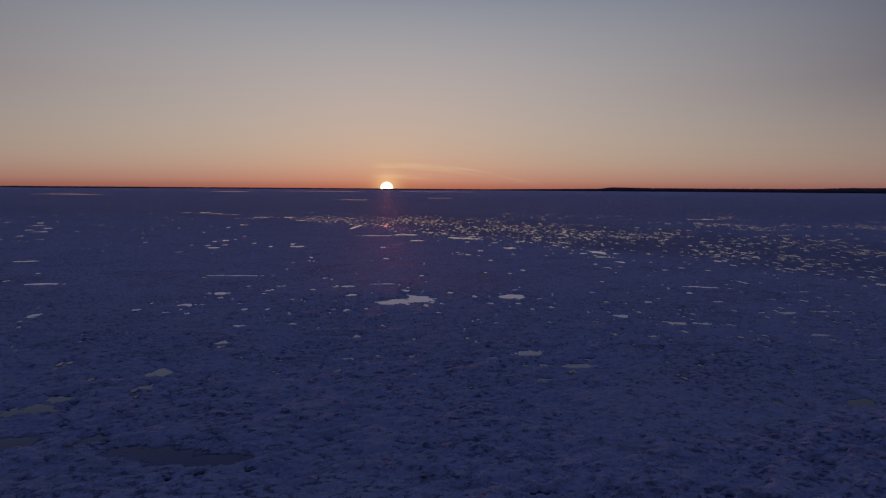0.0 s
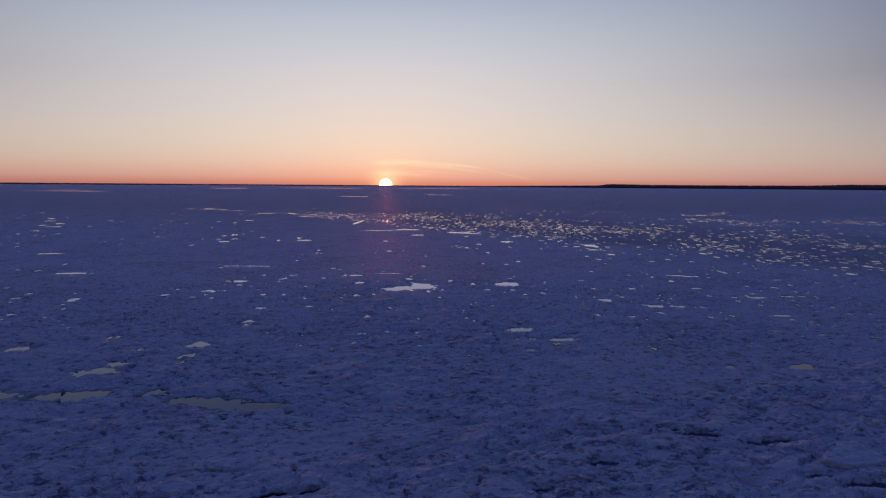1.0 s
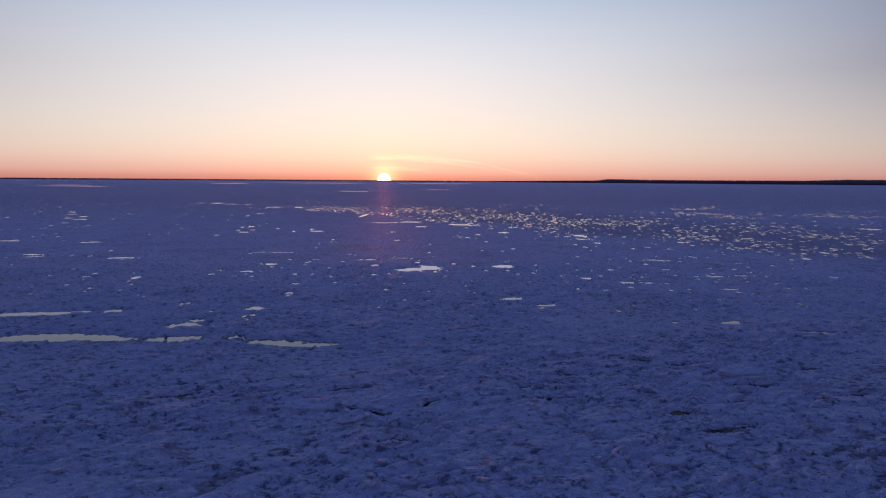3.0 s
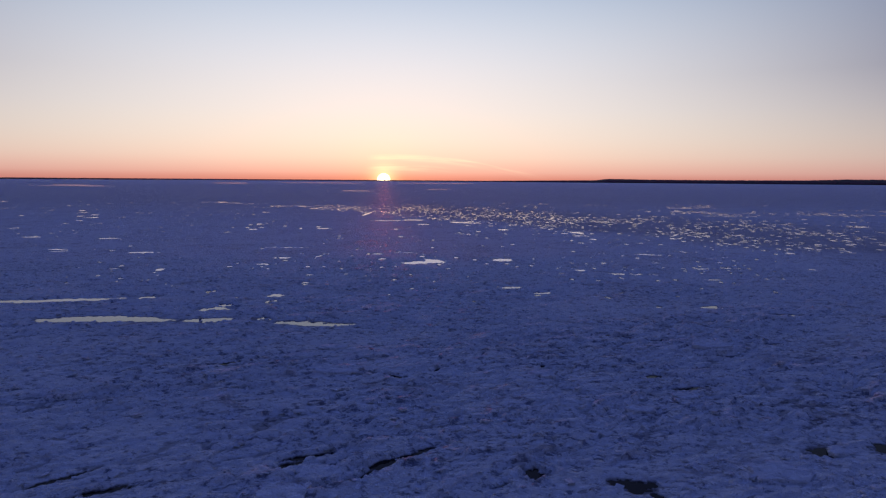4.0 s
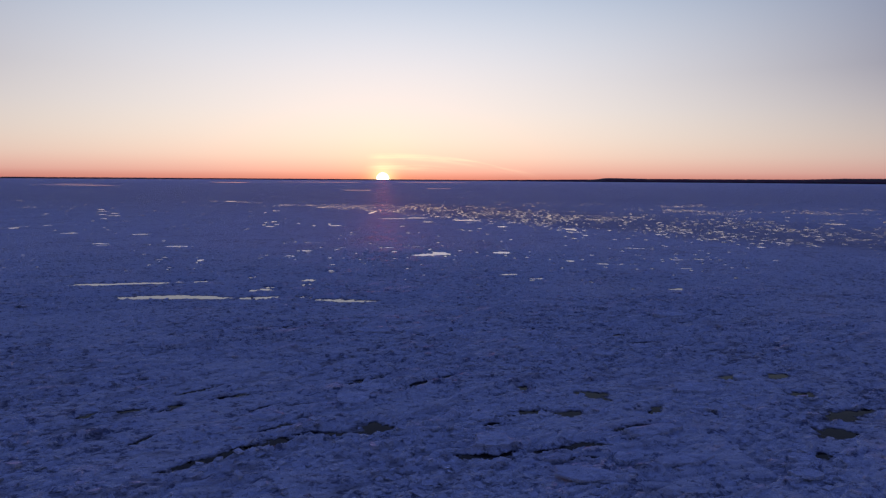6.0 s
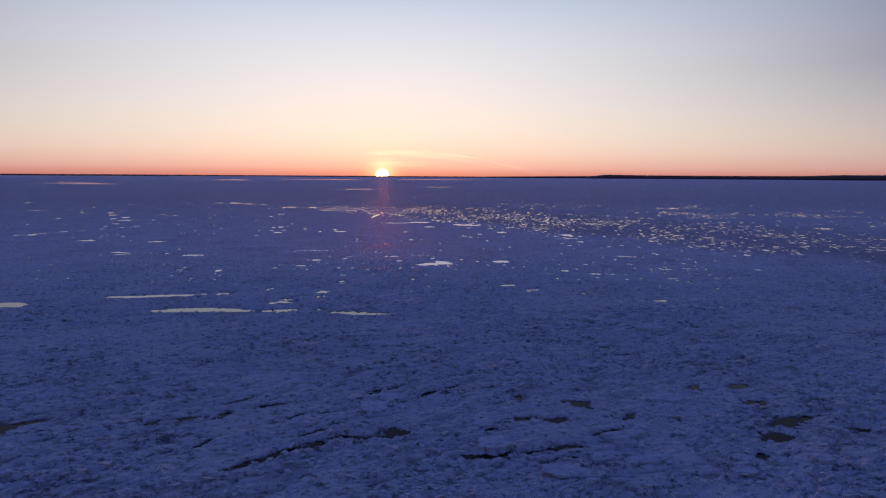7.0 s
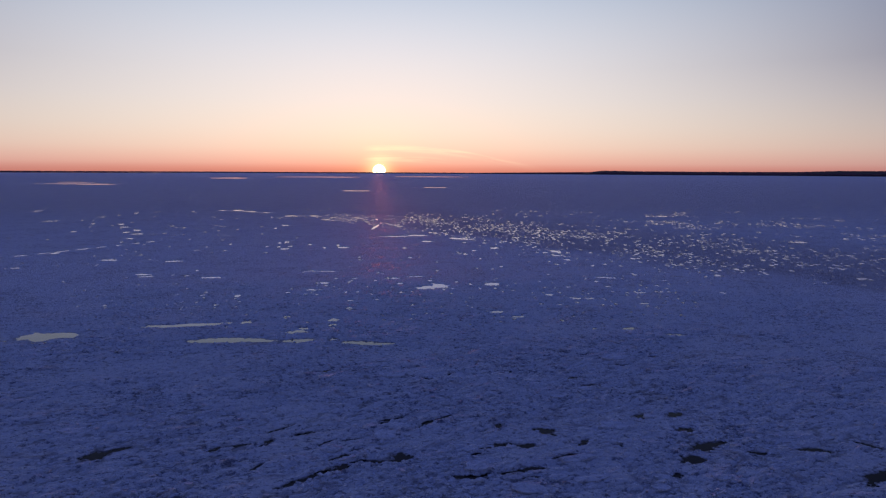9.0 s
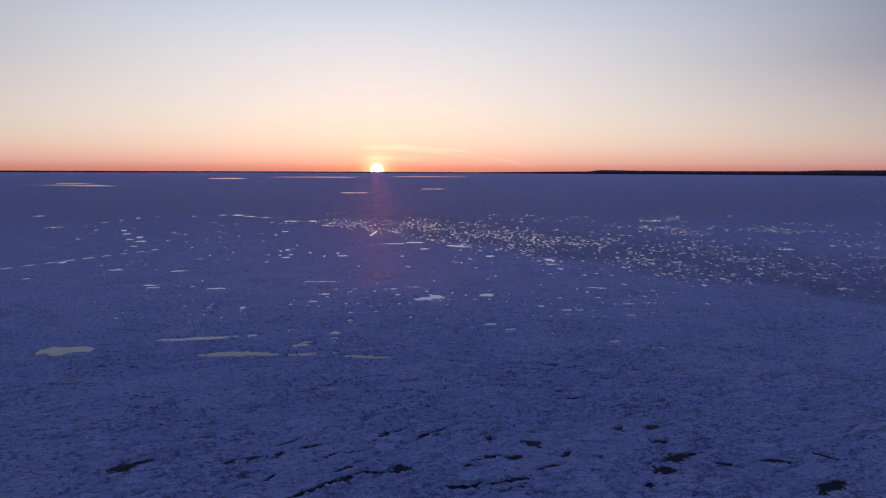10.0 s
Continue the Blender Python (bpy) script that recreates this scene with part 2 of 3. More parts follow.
def relief(x, y, cell):
    """Height of the ice before water opens in it. cell: the spacing of the mesh there."""
    def keep(wave):
        return np.clip((wave / cell - 1.5) / 2.5, 0, 1)

    # plates and ridges lie drawn out across the way of the wind
    y2 = y * 1.45 - x * 0.5
    wx = x + 0.45 * swell(x, y2, 1.7, 11) + 0.18 * swell(x, y2, 0.55, 12)
    wy = y2 + 0.45 * swell(x, y2, 1.9, 13) + 0.18 * swell(x, y2, 0.6, 14)
    broken = smooth(swell(x, y2, 9.0, 15) + 0.6 * swell(x, y2, 3.1, 16), -0.75, 0.45)
    # the ice is roughest along the old crack and lies flatter beyond it
    rugged = 1.0 - 0.55 * smooth(y, 8, 70)
    h = 0.05 * swell(x, y, 17.0, 17) * keep(17.0) + 0.05 * swell(x, y2, 6.5, 18) * keep(5.0)
    edge, c1, c2, c3, du, dv = plates(wx, wy, 2.1, 21)
    tilt = (c2 - 0.5) * du + (c3 - 0.5) * dv
    groove = 1 - smooth(edge, 0.0, 0.11)
    big = 0.11 * (c1 - 0.35) + 0.20 * tilt - 0.03 * groove
    h = h + big * keep(1.9) * (0.3 + 0.7 * broken)
    calm = smooth(c1, 0.70, 0.82)  # some plates keep a smooth top
    # thin sheets broken small and pushed over one another, in low steps
    edge, c1, c2, c3, du, dv = plates(wx + 3, wy, 0.8, 31)
    small = 0.17 * (c1 - 0.4) + 0.10 * ((c2 - 0.5) * du + (c3 - 0.7) * dv)
    edge, c1, c2, c3, du, dv = plates(wx - 5, wy + 2, 0.36, 61)
    tiny = 0.13 * (c1 - 0.45) + 0.05 * ((c2 - 0.5) * du + (c3 - 0.7) * dv)
    fine = 0.6 - np.abs(swell(wx, wy, 0.52, 22)) - 0.5 * np.abs(swell(wx, wy, 0.27, 23))
    rough = small * keep(0.6) * (0.25 + 0.75 * broken) + tiny * keep(0.3) * (0.4 + 0.6 * broken)
    rough = rough + 0.03 * fine * keep(0.45) + 0.018 * swell(x, y2, 0.2, 20) * keep(0.17)
    h = h + rough * (1 - 0.85 * calm)
    # old pressure lines run aslant, worn to shallow furrows
    u, v = x * 0.94 + y * 0.34, y * 0.94 - x * 0.34
    furrow = 1 - smooth(np.abs(swell(u, v * 4.0, 7.5, 71) + 0.35 * swell(u, v * 2.0, 1.3, 72)), 0.0, 0.16)
    h = h - 0.13 * furrow * (0.2 + 0.8 * broken) * keep(1.2)
    h = h * rugged + 0.02
    # the sheet settles level with the water further out
    level = WATER_LEVEL + 0.045
    h = level + (h - level) * (1 - 0.68 * smooth(y, 22, 66))
    # ice does not dip under the water
    floor = WATER_LEVEL + 0.03
    return floor + np.logaddexp(0.0, (h - floor) * 40) / 40


POOLS = []


def lead(x, y, length, width, turn=0.0, ragged=1.0):
    """An opening in the ice: its middle, size and turn in degrees."""
    POOLS.append((x, y, length, width, radians(turn), ragged, int(abs(x) * 31 + abs(y) * 17) % 97))


def sheet(x, y):
    """Height of the finished ice at a few places."""
    h = relief(x, y, np.full(x.shape, 0.1))
    for pool in POOLS + SMALL:
        near = np.hypot(x - pool[0], y - pool[1]) < 0.85 * max(pool[2], pool[3]) + 0.3
        if near.any():
            h[near] = opened(h[near], x[near], y[near], pool)
    return h


def opened(h, x, y, pool):
    """The ice height h at x, y with one opening sunk into it."""
    px, py, length, width, turn, ragged, seed = pool
    u = ((x - px) * math.cos(turn) + (y - py) * math.sin(turn)) / (0.46 * length)
    v = ((y - py) * math.cos(turn) - (x - px) * math.sin(turn)) / (0.5 * width)
    wave = max(min(length, width), 0.25 * length)
    rough = 0.5 * swell(x, y, 0.55 * wave, 100 + seed) + 0.45 * swell(x, y, 0.24 * wave, 300 + seed)
    rough = rough + 0.4 * swell(x, y, 0.11 * wave, 700 + seed)
    # a wandering middle line keeps long openings from looking like ellipses
    v = v + 0.45 * ragged * swell(u * 2.1 + seed, u * 0, 1.0, 500 + seed)
    inside = 1.02 - (u * u + v * v) ** 0.62 + 0.85 * ragged * rough
    low = WATER_LEVEL + 0.012 + 0.10 * (h - WATER_LEVEL)
    h = h + (np.minimum(h, low) - h) * smooth(inside, -1.6, -0.1)
    return h + (np.minimum(h, WATER_LEVEL - 0.06) - h) * smooth(inside, -0.2, 0.4)


# ---- openings in the ice, from the near ones outwards ----
# dark cracks and holes between the plates, and one strip of shade
lead(-8.0, -7.1, 1.49, 0.35, 37)
lead(-7.1, -6.6, 0.99, 0.28, 30)
lead(-6.4, -6.0, 1.44, 0.44, 32)
lead(-5.4, -5.6, 0.97, 0.29, 23)
lead(-5.0, -5.2, 0.92, 0.68, 1)
lead(-4.1, -4.6, 1.13, 0.25, 11)
lead(-2.7, -4.7, 1.89, 0.25, -1)
lead(-1.4, -4.1, 1.30, 0.91, 3)
lead(-5.3, -3.9, 1.40, 0.20, 27)
lead(-5.0, -3.7, 0.60, 0.32, 28)
lead(-4.3, -2.9, 1.16, 0.20, 28)
lead(-13.5, -2.1, 0.88, 0.37, 36)
lead(-12.3, -1.6, 2.17, 0.21, 12)
lead(-10.2, -1.1, 0.63, 0.33, 48)
lead(-10.4, -1.7, 0.76, 0.20, 35)
lead(-9.9, 0.8, 1.86, 0.20, 37)
lead(-8.0, -0.0, 1.30, 0.29, 21)
# this strip is only shade, sunk in as a narrow water opening
lead(-10.3, -4.8, 1.06, 0.20, 56)
lead(-6.3, -1.6, 1.41, 0.21, 41)
lead(-4.6, -1.3, 1.19, 0.20, 18)
lead(-2.5, 1.4, 1.00, 0.36, 41)
lead(-1.9, 2.0, 1.68, 0.28, 16)
lead(-0.7, -0.1, 1.36, 0.29, 21)
lead(0.5, 0.8, 1.80, 0.23, 46)
lead(-2.0, -0.3, 1.02, 0.30, -8)
lead(2.6, -7.3, 1.91, 0.48, -8)
lead(3.4, -7.1, 0.81, 0.20, 30)
lead(4.2, -3.4, 1.75, 0.24, 13)
lead(5.4, -2.9, 1.26, 0.45, 10)
lead(3.4, -4.2, 0.65, 0.25, 25)
lead(6.9, -3.3, 1.15, 0.55, 5)
lead(5.8, 0.0, 0.78, 0.64, -33)
lead(8.7, -1.0, 1.37, 0.63, -16)
lead(9.2, -1.7, 0.56, 0.22, -51)
lead(5.1, -6.9, 1.15, 0.32, 6)
lead(5.8, -6.7, 0.57, 0.44, 0)
lead(6.6, -6.5, 1.30, 0.30, 6)
lead(6.3, -7.6, 0.91, 0.23, 1)
lead(9.2, -5.0, 1.84, 0.34, 14)
lead(10.8, -3.2, 1.25, 0.37, 43)
lead(13.0, -3.8, 0.86, 0.21, -34)
lead(16.7, 1.0, 1.16, 0.68, 18)
lead(19.2, 1.1, 1.29, 0.68, 20)
lead(18.8, -1.7, 1.09, 0.52, 11)
lead(18.5, -4.5, 1.41, 0.89, 8)
lead(17.0, -6.3, 1.41, 0.88, 0)
lead(15.0, -8.1, 0.67, 0.46, 10)
lead(-8.2, 13.4, 1.36, 0.20, 26)
lead(-7.3, 13.9, 0.92, 0.16, 13)
lead(-5.6, 9.8, 0.94, 0.26, 18)
lead(-0.2, 11.4, 1.65, 0.19, 7)
lead(1.1, 11.1, 1.30, 0.16, -34)
lead(-0.5, 14.2, 1.04, 0.27, 12)
lead(0.7, 14.3, 0.80, 0.20, 33)
lead(3.6, 12.0, 1.26, 0.22, 50)
lead(9.0, 12.2, 0.71, 0.20, 23)
lead(14.2, 10.0, 1.18, 0.33, 7)
lead(15.2, 8.1, 1.41, 0.34, 10)
lead(16.2, 8.3, 1.15, 0.17, 8)
lead(15.8, 11.8, 1.08, 0.16, 10)
lead(17.6, 10.9, 1.66, 0.17, 1)
lead(-20.8, -2.5, 1.48, 0.96, 8)
lead(-19.8, -1.6, 1.52, 0.38, 31)
lead(-1.5, 0.9, 1.53, 0.34, 40)
lead(1.2, 1.6, 2.51, 0.32, 31)
lead(19.1, -4.3, 2.84, 0.46, 19)
lead(25.6, -5.6, 1.98, 0.45, -13)
lead(26.9, -9.6, 2.74, 0.91, 20)
lead(29.8, -5.3, 1.67, 0.24, -49)
lead(21.7, -5.7, 1.18, 0.34, -14)
GAPS = len(POOLS)
# a dashed crack far over on one side
for k in range(9):
    lead(-80.2 + 2.5 * k, 93.5 + 3.7 * k, 2.9, 0.8, 56, 0.7)
CRACKS = len(POOLS)
# the long pools
lead(-18.4, 25.2, 9.6, 1.78, -3, 0.7)
lead(-11.3, 24.5, 3.2, 1.40, 3, 0.8)
lead(-12, 28.4, 2.9, 1.19, 2)
lead(-11.5, 29.9, 1.2, 0.85)
lead(-25.0, 32.6, 9.2, 1.25, 7, 0.6)
lead(-5.1, 23.4, 3.5, 1.05, -6)
lead(-2.6, 22.5, 2.9, 0.85, -3)
lead(-7.8, 24.9, 0.9, 0.85)
lead(-38.8, 28.5, 6.2, 3.1, 8, 0.6)
lead(-32.4, 30.6, 1.6, 0.425, 5)
lead(-18.6, 33.5, 1.1, 1.02)
lead(-8.4, 34, 1.3, 1.19)
lead(-8.1, 31.5, 0.7, 0.765)
# the row of brown pools along the old crack
lead(11.8, 18.1, 1.01, 0.26, -2, 1.1)
lead(14.8, 18.5, 0.37, 0.27, 2, 1.1)
lead(15.5, 17.9, 1.62, 0.35, -4, 1.1)
lead(18.2, 17.0, 1.83, 0.42, 3, 1.1)
lead(24.1, 15.7, 1.58, 0.32, 5, 1.1)
lead(19.2, 13.3, 2.32, 0.36, -1, 1.1)
lead(18.0, 14.1, 0.86, 0.22, 2, 1.1)
lead(21.7, 13.7, 1.07, 0.21, 0, 1.1)
lead(23.3, 11.5, 1.64, 0.39, 5, 1.1)
lead(10.9, 15.6, 0.87, 0.31, 2, 1.1)
lead(12.3, 15.3, 0.65, 0.15, 2, 1.1)
lead(8.2, 13.9, 0.62, 0.21, -4, 1.1)
lead(8.8, 9.9, 0.56, 0.23, -3, 1.1)
lead(8.7, 19.1, 0.94, 0.27, -3, 1.1)
lead(1.9, 8.1, 0.98, 0.26, -2, 1.1)
# pools over the middle distance
lead(-72.8, 101.4, 1.56, 1.92, -2, 1.1)
lead(-56.3, 83.0, 0.48, 0.94, 4, 1.1)
lead(-49.1, 89.6, 0.63, 1.07, 2, 1.1)
lead(-43.6, 70.6, 2.83, 1.13, 2, 1.1)
lead(-38.4, 69.7, 0.70, 0.74, -1, 1.1)
lead(-35.7, 68.8, 0.88, 0.73, -3, 1.1)
lead(-35.7, 74.8, 0.56, 0.82, -3, 1.1)
lead(-23.2, 50.2, 0.65, 1.44, 2, 1.1)
lead(-28.4, 50.9, 0.72, 0.73, 4, 1.1)
lead(-32.3, 52.1, 0.73, 0.49, -2, 1.1)
lead(-24.9, 44.0, 0.92, 0.60, -1, 1.1)
lead(-27.0, 43.2, 1.95, 0.39, 0, 1.1)
lead(-29.8, 46.4, 0.81, 0.42, -1, 1.1)
lead(-39.9, 48.3, 0.54, 0.44, -3, 1.1)
lead(-39.5, 45.0, 0.58, 0.61, -2, 1.1)
lead(-37.0, 46.7, 0.80, 0.42, 3, 1.1)
lead(-30.0, 42.9, 1.29, 0.29, 5, 1.1)
lead(-24.6, 106.2, 1.75, 1.43, -2, 1.1)
lead(-15.7, 107.9, 0.77, 1.48, 3, 1.1)
lead(-11.1, 107.9, 2.33, 1.48, -1, 1.1)
lead(-6.9, 90.6, 0.45, 1.13, 3, 1.1)
lead(3.1, 106.4, 0.78, 1.46, 4, 1.1)
lead(3.7, 89.3, 0.91, 1.11, 2, 1.1)
lead(-6.9, 64.2, 1.06, 0.68, -4, 1.1)
lead(-10.1, 64.3, 0.70, 0.68, 1, 1.1)
lead(-7.7, 61.3, 0.51, 0.64, 0, 1.1)
lead(-3.0, 69.8, 0.66, 0.77, 4, 1.1)
lead(-3.4, 61.9, 0.52, 0.65, 5, 1.1)
lead(-2.2, 68.9, 0.46, 0.76, -2, 1.1)
lead(5.6, 61.0, 0.69, 0.96, 2, 1.1)
lead(-16.4, 52.1, 0.67, 0.76, 2, 1.1)
lead(-13.7, 50.9, 0.75, 0.49, -1, 1.1)
lead(-11.9, 50.3, 0.44, 0.73, 1, 1.1)
lead(-7.8, 51.8, 0.53, 0.77, -2, 1.1)
lead(-6.0, 51.8, 0.39, 0.77, 1, 1.1)
lead(-8.9, 54.8, 0.63, 0.54, -1, 1.1)
lead(0.5, 51.0, 0.68, 0.76, 0, 1.1)
lead(-0.6, 51.6, 0.46, 0.51, 3, 1.1)
lead(-3.1, 45.9, 0.70, 0.65, 4, 1.1)
lead(-6.8, 45.5, 0.77, 0.65, 4, 1.1)
lead(-10.2, 41.6, 0.46, 0.38, 4, 1.1)
lead(-15.6, 41.4, 1.03, 0.38, 2, 1.1)
lead(-10.2, 37.2, 0.37, 0.34, 0, 1.1)
lead(-8.6, 37.9, 0.37, 0.34, 4, 1.1)
lead(1.1, 33.8, 0.30, 0.31, -3, 1.1)
lead(5.1, 36.5, 0.51, 0.51, -3, 1.1)
lead(1.9, 41.5, 0.41, 0.39, -1, 1.1)
lead(24.5, 104.9, 2.13, 2.18, -4, 1.1)
lead(18.8, 100.2, 1.02, 1.34, -4, 1.1)
lead(16.1, 94.5, 1.21, 1.22, -4, 1.1)
lead(18.2, 86.8, 0.68, 1.08, -3, 1.1)
lead(20.5, 75.8, 0.63, 0.88, -2, 1.1)
lead(18.3, 73.0, 0.51, 0.84, 1, 1.1)
lead(9.8, 59.4, 0.52, 0.94, 0, 1.1)
lead(11.9, 57.3, 0.42, 1.19, -1, 1.1)
lead(8.6, 53.6, 0.48, 0.54, 1, 1.1)
lead(7.7, 54.2, 0.41, 0.54, -3, 1.1)
lead(12.8, 53.5, 0.56, 0.81, 3, 1.1)
lead(17.5, 55.8, 0.67, 0.58, -2, 1.1)
lead(13.7, 50.5, 0.94, 0.38, 0, 1.1)
lead(23.8, 59.0, 0.70, 0.63, -2, 1.1)
lead(27.0, 53.6, 0.66, 0.82, 4, 1.1)
lead(24.8, 45.3, 0.45, 0.45, 0, 1.1)
lead(29.2, 44.1, 0.44, 0.43, 0, 1.1)
lead(33.1, 58.1, 0.70, 0.93, -3, 1.1)
lead(33.4, 53.4, 0.84, 0.55, 3, 1.1)
lead(32.6, 49.3, 0.40, 0.75, 3, 1.1)
lead(32.2, 61.0, 0.45, 0.66, -1, 1.1)
lead(38.4, 75.5, 0.86, 0.89, -4, 1.1)
lead(41.6, 77.5, 0.87, 0.94, -2, 1.1)
lead(35.9, 84.2, 1.03, 1.57, 5, 1.1)
lead(35.4, 90.4, 2.42, 1.16, 2, 1.1)
lead(37.4, 97.3, 1.79, 2.61, 1, 1.1)
lead(34.5, 95.8, 1.26, 1.27, 3, 1.1)
lead(9.7, 35.9, 1.26, 0.33, 1, 1.1)
lead(12.6, 34.0, 0.62, 0.47, -3, 1.1)
lead(15.7, 35.3, 0.63, 0.32, 5, 1.1)
lead(20.0, 34.3, 0.51, 0.32, 5, 1.1)
lead(22.0, 40.7, 0.28, 0.59, 2, 1.1)
lead(39.2, 52.0, 0.50, 0.54, 3, 1.1)
lead(40.1, 48.4, 0.48, 0.74, -1, 1.1)
lead(41.0, 48.4, 0.80, 0.49, -4, 1.1)
lead(41.6, 53.8, 0.68, 0.56, -1, 1.1)
lead(45.0, 58.4, 0.73, 0.63, 0, 1.1)
lead(32.5, 34.1, 0.90, 0.32, 2, 1.1)
lead(30.7, 32.8, 0.51, 0.31, 3, 1.1)
lead(49.0, 47.0, 0.64, 0.96, 3, 1.1)
lead(40.7, 38.1, 0.56, 0.37, -1, 1.1)
lead(39.2, 37.4, 0.68, 0.37, 5, 1.1)
lead(37.7, 41.8, 0.73, 0.41, -2, 1.1)
lead(48.5, 39.6, 0.58, 0.59, 4, 1.1)
lead(52.8, 38.9, 0.58, 0.58, -4, 1.1)
lead(56.8, 62.6, 1.35, 1.40, -4, 1.1)
lead(64.2, 69.3, 0.84, 1.62, -4, 1.1)
lead(42.4, 64.6, 0.39, 2.16, 1, 1.1)
lead(22.1, 27.1, 0.45, 0.51, -2, 1.1)
lead(28.0, 25.1, 0.66, 0.24, -3, 1.1)
lead(26, 26.9, 1.6, 0.79)
lead(30.2, 23.6, 1.7, 0.92)
lead(14.6, 33.8, 2, 0.72)
lead(12, 31.4, 0.8, 0.58)
lead(12.4, 36.9, 2.1, 1.04, 0, 0.7)
lead(33.8, 40.4, 1.5, 0.73)
lead(36.6, 48.1, 1.7, 0.73)
lead(25.5, 44.7, 1.4, 0.90)
lead(27.3, 44.5, 1.2, 0.78)
lead(22.1, 47.6, 1.2, 1.12, 45)
lead(-6.7, 40.6, 0.9, 0.73)
lead(1.4, 36.1, 0.8, 0.55)
lead(4.8, 54.7, 4.2, 1.75, 6, 0.8)
lead(6.6, 56.6, 2.0, 3.0, 28, 0.9)
lead(15.3, 56.9, 2.4, 2.2, 0, 0.8)
lead(35.4, 62.3, 2, 0.78)
lead(36.9, 61.5, 1.5, 0.78)
lead(-13, 54, 1.6, 1.01)
lead(-11.7, 59.8, 1.5, 1.18)
lead(0.5, 58.6, 0.9, 1.01)
lead(-0.2, 63.8, 1.2, 0.84)
lead(3.5, 65.2, 2.8, 0.51)
lead(-30.9, 66.5, 3.7, 0.96, 0, 0.7)
lead(-42.4, 68.2, 2.4, 0.73)
lead(-12.6, 72.2, 7.4, 0.56, -3, 0.7)
lead(-43.6, 86.9, 3.1, 1.40)
lead(-56.9, 89.3, 4, 1.12)
lead(-69.3, 79.6, 2, 1.01)
# pools in front of the field of broken ice
lead(9.5, 120.1, 2.3, 1.87)
lead(1.8, 133.1, 6.48, 1.50, 3, 1.1)
lead(7.9, 135.4, 5.34, 2.37, 0, 0.7)
lead(19.2, 126.1, 6.26, 2.19, -30, 0.8)
lead(-4.1, 162.8, 0.9, 17.00, -7, 0.3)
lead(-68.5, 131.1, 1.66, 1.25)
lead(-71, 143.3, 3.68, 1.38)
lead(-83.2, 166.2, 2.02, 1.74)
lead(-33.9, 170.9, 2.21, 2.50)
lead(-38.2, 214.6, 6.2, 3.43)
lead(-28.9, 214.8, 3.86, 3.12)
lead(-65.9, 251, 3.6, 6.70)
lead(-59, 243, 4.4, 2.50)
lead(-51, 236, 3.0, 2.19)
lead(-73, 252, 3.68, 2.82)
lead(-88.3, 177.4, 2.15, 2.69, 0, 1.1)
lead(-76.2, 149.1, 1.86, 2.00, 0, 1.1)
lead(-75.3, 154.9, 2.24, 2.13, -3, 1.1)
lead(-150.5, 248.4, 2.27, 3.08, 3, 1.1)
lead(-117.8, 191.4, 2.21, 1.95, -2, 1.1)
lead(-104.1, 234.1, 1.81, 2.82, -3, 1.1)
lead(-91.5, 151.2, 1.23, 2.04, -2, 1.1)
lead(-39.1, 116.3, 0.66, 1.35, -1, 1.1)
lead(-52.2, 128.0, 0.56, 1.57, -3, 1.1)
lead(-43.4, 111.0, 0.51, 1.25, -2, 1.1)
lead(-21.6, 194.4, 1.26, 2.09, -4, 1.1)
lead(-35.2, 159.8, 1.04, 2.30, 4, 1.1)
lead(-26.2, 120.3, 1.24, 2.16, 2, 1.1)
lead(-24.0, 111.2, 1.04, 1.27, 0, 1.1)
lead(-27.6, 118.4, 0.68, 1.40, -4, 1.1)
lead(-29.5, 111.1, 0.77, 1.26, -3, 1.1)
lead(-24.9, 130.9, 0.75, 1.65, -2, 1.1)
lead(-19.8, 114.8, 0.94, 1.34, 4, 1.1)
lead(-12.8, 113.1, 1.21, 1.97, 3, 1.1)
lead(23.6, 115.4, 1.43, 1.39, 3, 1.1)
lead(113.8, 209.4, 4.71, 2.52, -1, 1.1)
lead(107.9, 209.0, 1.56, 2.50, 1, 1.1)
lead(107.3, 112.6, 3.47, 2.11, 5, 1.1)
# drawn-out pools near the far shore
lead(-24.5, 539.7, 30, 9.6, 0, 0.9)
lead(60.2, 660, 28, 10.8, 0, 0.9)
lead(-385, 800, 100, 14.4, -6, 0.9)
lead(-350, 770, 60, 13.2, -4, 0.9)
lead(-430, 905, 60, 18, 0, 0.6)
lead(-185, 1780, 210, 110, 0, 0.9)
lead(-345, 1480, 86, 120, 0, 0.8)
lead(165, 2000, 210, 110, 0, 0.9)
lead(-1900, 3950, 1.5e+03, 900, 0, 0.2)

# small pools strewn over the ice, thinning out towards the camera
strewn = random.Random(7)
SMALL = []
while len(SMALL) < 1250:
    far = 30 * (260 / 30) ** strewn.random()
    side = strewn.uniform(-0.62, 0.62) * (far + 30)
    if swell(np.array([side]), np.array([far * 0.7]), 26.0, 40)[0] + strewn.uniform(-0.5, 0.5) < 0.05:
        continue
    size = (0.18 + 0.42 * strewn.random() ** 2.5) * (0.45 + far / 110)
    SMALL.append((side, far, size, size * strewn.uniform(0.9, 2.4), strewn.uniform(-0.4, 0.4), 1.0, 40 + len(SMALL)))

